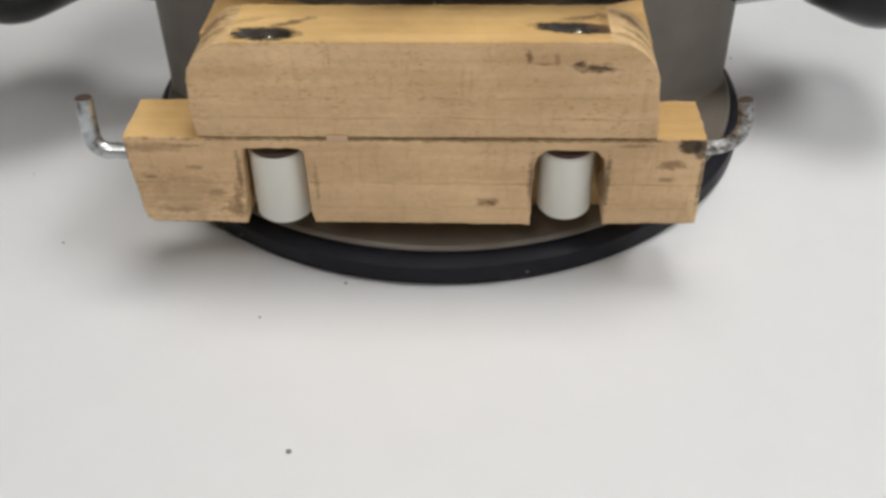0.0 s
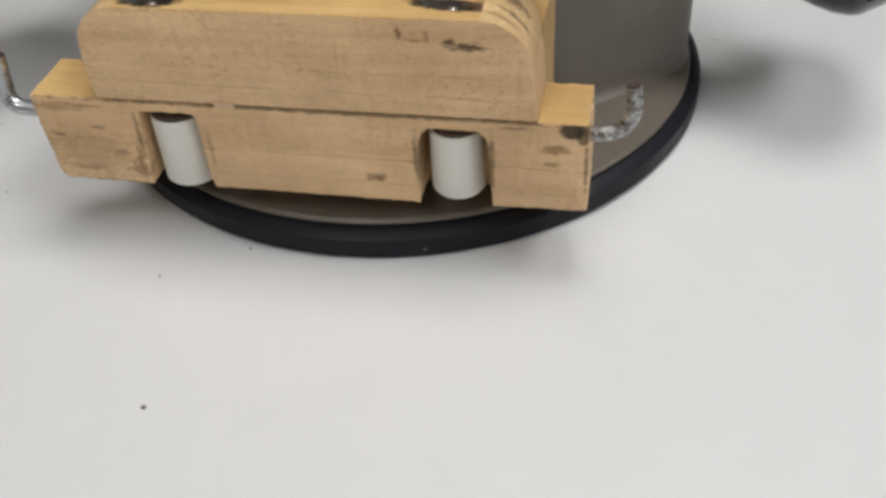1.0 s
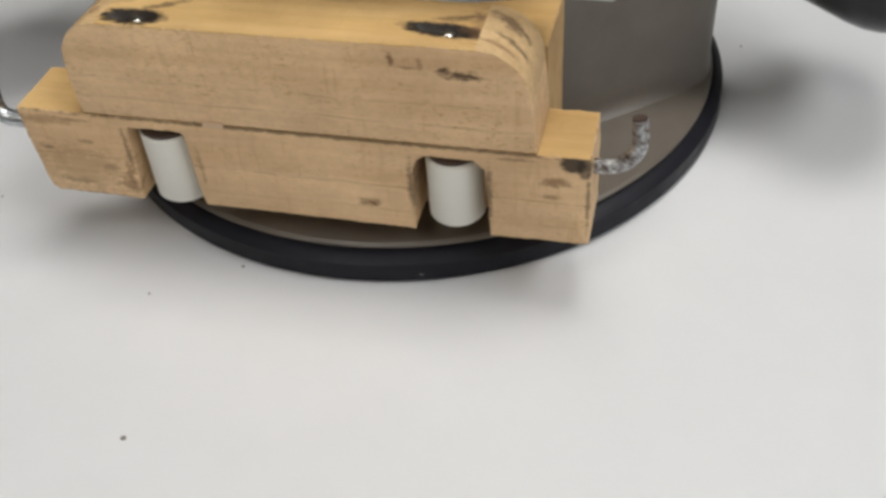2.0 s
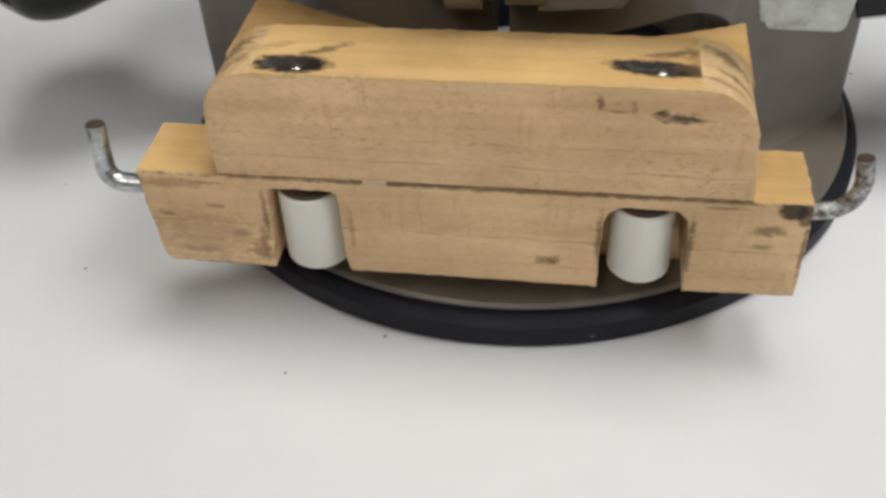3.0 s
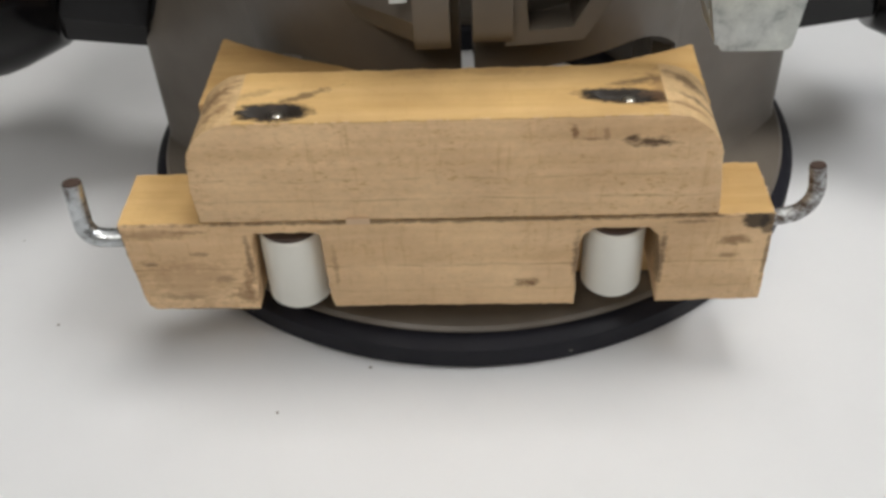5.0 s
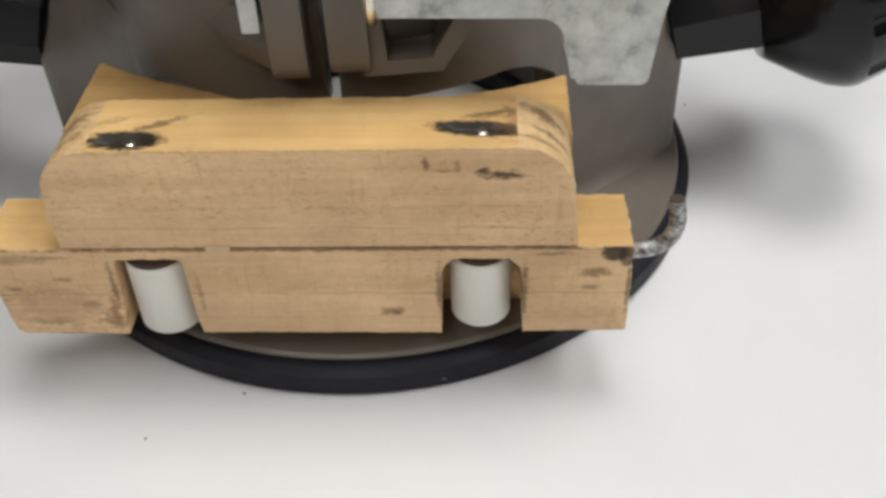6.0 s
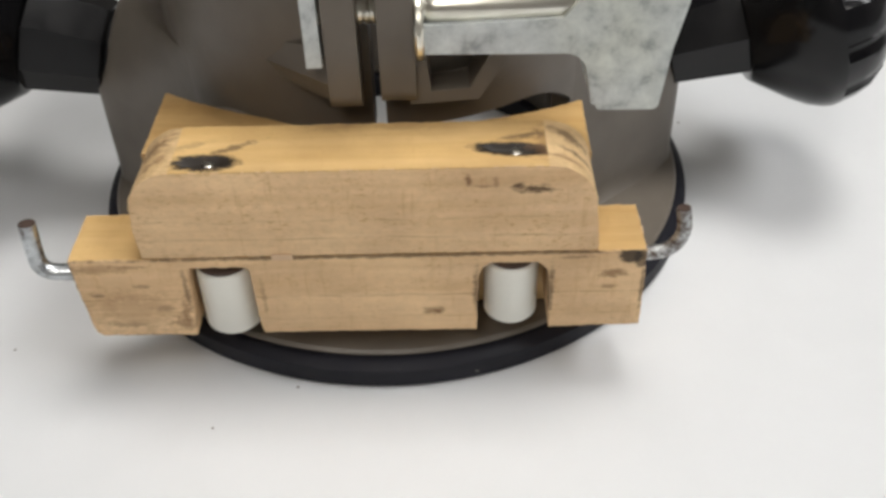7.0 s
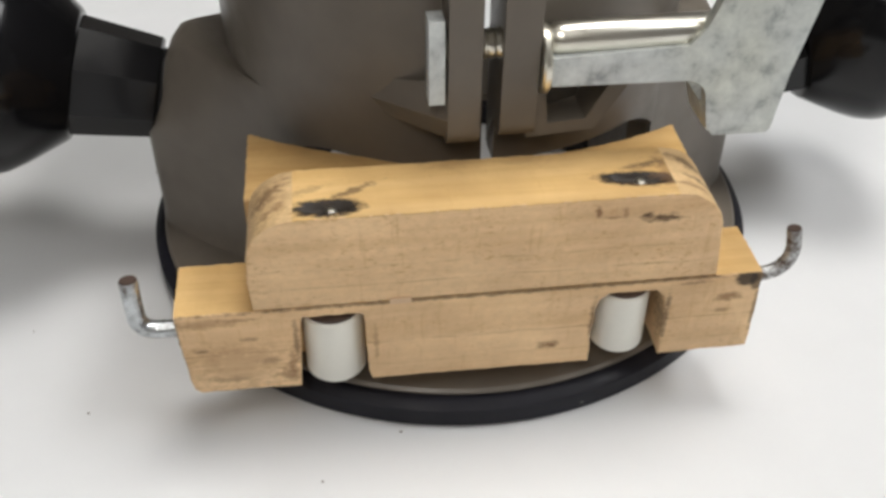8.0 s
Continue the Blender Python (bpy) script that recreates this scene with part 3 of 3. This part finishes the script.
for f in bm.faces:
    f.normal_update()
    if abs(f.normal.z) > 0.9 and f.calc_center_median().z > 0.0345 and f.calc_center_median().y > Y_F + 0.0006:
        f.material_index = 1
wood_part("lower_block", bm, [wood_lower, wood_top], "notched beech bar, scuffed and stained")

outline = [(-0.0457, 0.0354), (-0.0460, 0.0420)] + arc(-0.0366, 0.0465, 0.0090, 180, 95, 10) + [(-0.0360, 0.0556)] + [(0.0317, 0.0556)] + arc(0.0320, 0.0465, 0.0090, 88, 0, 10) + [(0.0415, 0.0420), (0.0420, 0.0354)]
GOUGES = [(-0.0306, -0.0715, 0.0056, 0.0017, 0.0012, 2), (0.0255, -0.0692, 0.0062, 0.0016, 0.0010, -8)]
bm = worn_prism(outline, Y_F + 0.0001, -0.0595, "y", 0.0005, 0.00012, 5.0, GOUGES)
for f in bm.faces:
    f.normal_update()
    if f.calc_center_median().z > 0.0535 and -0.0364 < f.calc_center_median().x < 0.0318 and abs(f.normal.y) < 0.9:
        f.material_index = 1
    elif f.calc_center_median().z > 0.0455 and abs(f.normal.y) < 0.6:
        f.material_index = 2
upper = wood_part("upper_block", bm, [wood_upper, wood_top, wood_end], "upper beech block with rounded ends and burnt screw holes")

# screw heads in the burnt gouges
for x, y, *_ in GOUGES:
    bm = bmesh.new()
    revolve(bm, [(0.0011, 0.0535), (0.0011, 0.0547), (0.0007, 0.0551), (0.0001, 0.0552)], Matrix.Translation((x + 0.0005, y, 0)), 16)
    part("screw_head", local(bm), bright, guide, "bright screw head deep in a burnt hole")

# rear block hollowed to fit round the sleeve
cy_, r_ = 0.0385, 0.0885
outline = [(-0.0462, -0.0595), (-0.0462, -0.0372)]
for k in range(17):
    x = -0.0455 + (0.0411 + 0.0455) * k / 16
    outline.append((x, cy_ - math.sqrt(r_ * r_ - (x - 0.001) ** 2)))
outline += [(0.0417, -0.0407), (0.0415, -0.0595)]
bm = worn_prism(outline, 0.0086, 0.0500, "z", 0.0008, 0.00014, 9.0)
for v in bm.verts:              # the top falls a little towards one end
    if v.co.z > 0.045:
        v.co.z -= 0.0005 + 0.0017 * (v.co.x + 0.0462) / 0.088
for f in bm.faces:
    f.normal_update()
    if abs(f.normal.z) > 0.9 and f.calc_center_median().z > 0.04:
        f.material_index = 1
wood_part("rear_block", bm, [wood_back, wood_rear_top_shaded], "rear beech block hollowed to a curve")

# chip of wood in the joint
bm = bmesh.new()
box(bm, -0.0206, -0.0166, Y_F - 0.0003, Y_F + 0.001, 0.0349, 0.0361)
soften(bm, 0.0002)
part("splinter", local(bm), chip_wood, guide)

# frayed fibres at the right-hand end of the lower block
rnd = random.Random(11)
for k in range(9):
    bm = bmesh.new()
    y = -0.0742 + 0.0128 * (k + rnd.random() * 0.6) / 9
    size = 0.0003 + 0.0004 * rnd.random()
    bmesh.ops.create_icosphere(bm, subdivisions=1, radius=size, matrix=Matrix.Translation((0.0511, y, 0.0349 - 0.0003 * rnd.random())) @ Matrix.Diagonal((0.9, 1.3, 0.8, 1)))
    for v in bm.verts:
        v.co += 0.00015 * noise.noise_vector(v.co * 3000)
    part("splinter", local(bm), chip_wood if k % 3 else wood_back, guide)

for x, r, low in ((-0.0315, 0.0059, 0.0147), (0.0257, 0.0054, 0.0158)):
    roller = part("roller", bmesh.new(), nylon, guide)
    bm = bmesh.new()
    revolve(bm, [(0.0022, 0.0304), (r - 0.0004, 0.0304), (r, 0.0300), (r, low + 0.0006), (r - 0.0005, low), (0.0022, low), (0.0022, 0.0304)], Matrix.Translation((x, -0.0690, 0)), 48, ends=False)
    bmesh.ops.remove_doubles(bm, verts=bm.verts, dist=0.00001)
    local(bm)
    bmesh.ops.recalc_face_normals(bm, faces=bm.faces)
    for f in bm.faces:
        f.smooth = True
    bm.to_mesh(roller.data)
    bm.free()
    roller.data.set_sharp_from_angle(angle=radians(40))
    roller["label"] = "white nylon roller"
    bm = bmesh.new()
    revolve(bm, [(0.0019, 0.0140), (0.0020, 0.0145), (0.0020, 0.0332)], Matrix.Translation((x, -0.0690, 0)), 20)
    part("axle_screw", local(bm), hook_steel, roller)
    bm = bmesh.new()
    revolve(bm, [(0.0021, 0.0304), (r - 0.0005, 0.0304), (r - 0.0003, 0.0306), (r - 0.0003, 0.0311), (r - 0.0006, 0.0313), (0.0021, 0.0313), (0.0021, 0.0304)], Matrix.Translation((x, -0.0690, 0)), 40, ends=False)
    bmesh.ops.remove_doubles(bm, verts=bm.verts, dist=0.00001)
    part("washer", local(bm), hook_end, roller, "rusty dark washer")


# screw hooks in the ends of the lower block
def hook(points, r, label, steel):
    pts = [Vector(p) for p in points]
    fine = []
    for i in range(len(pts) - 1):
        p0, p1, p2, p3 = pts[max(i - 1, 0)], pts[i], pts[i + 1], pts[min(i + 2, len(pts) - 1)]
        for k in range(6):
            u = k / 6
            fine.append(0.5 * (2 * p1 + (p2 - p0) * u + (2 * p0 - 5 * p1 + 4 * p2 - p3) * u * u + (3 * p1 - p0 - 3 * p2 + p3) * u ** 3))
    fine.append(pts[-1])
    bm = bmesh.new()
    tube(bm, fine, r)
    ob = part("screw_hook", local(bm), steel, guide, label)
    end = bmesh.new()
    d = (pts[-1] - pts[-2]).normalized()
    revolve(end, [(r * 0.96, 0), (r * 0.9, 0.0003)], Matrix.Translation(pts[-1]) @ d.to_track_quat("Z", "Y").to_matrix().to_4x4(), 14)
    part("cut_end", local(end), hook_end, ob)


hook([(-0.0570, -0.0715, 0.0303), (-0.0622, -0.0720, 0.0304), (-0.0652, -0.0721, 0.0308), (-0.0667, -0.0720, 0.0320), (-0.0673, -0.0716, 0.0341), (-0.0674, -0.0705, 0.0414)], 0.00170, "bent zinc screw hook", hook_steel)
hook([(0.0480, -0.0700, 0.0306), (0.0520, -0.0700, 0.0306), (0.0560, -0.0700, 0.0314), (0.0583, -0.0697, 0.0334), (0.0592, -0.0692, 0.0362), (0.0587, -0.0685, 0.0404)], 0.00145, "tarnished and rusty bent zinc screw hook", hook_rusty)

# ---- dust on the table ----
bm = bmesh.new()
rnd = random.Random(4)
for x, y, r in ((-0.0246, -0.1214, 0.00055), (-0.0359, -0.0870, 0.00030), (-0.0843, -0.0636, 0.00030), (-0.1005, -0.037, 0.00022), (0.0794, 0.0225, 0.00032), (-0.079, 0.024, 0.00032), (-0.0195, -0.0762, 0.0003)):
    bmesh.ops.create_icosphere(bm, subdivisions=1, radius=r, matrix=Matrix.Translation((x, y, r * 0.45)) @ Matrix.Diagonal((1 + rnd.random() * 0.5, 1.0, 0.5, 1)))
tagged(finish(bm, "dust_specks", dust), "scattered dark dust specks on the white tabletop", "dust", kind="stuff")

# ---- ceiling lamps, out of view, the third one added as fill ----
for x, y, sx, sy, w, c in LAMPS:
    lamp = thing("ceiling_lamp", x, y, CEILING - 0.045, "unseen flat white fluorescent ceiling panel", "ceiling lamp", "ceiling lamps")
    bm = bmesh.new()
    box(bm, -sx / 2 - 0.03, sx / 2 + 0.03, -sy / 2 - 0.03, sy / 2 + 0.03, 0.005, 0.045)
    soften(bm, 0.004)
    part("lamp_housing", bm, plaster, lamp)
    bm = bmesh.new()
    box(bm, -sx / 2, sx / 2, -sy / 2, sy / 2, 0.0, 0.0048)
    part("diffuser", bm, panel_glow, lamp, smooth=0)
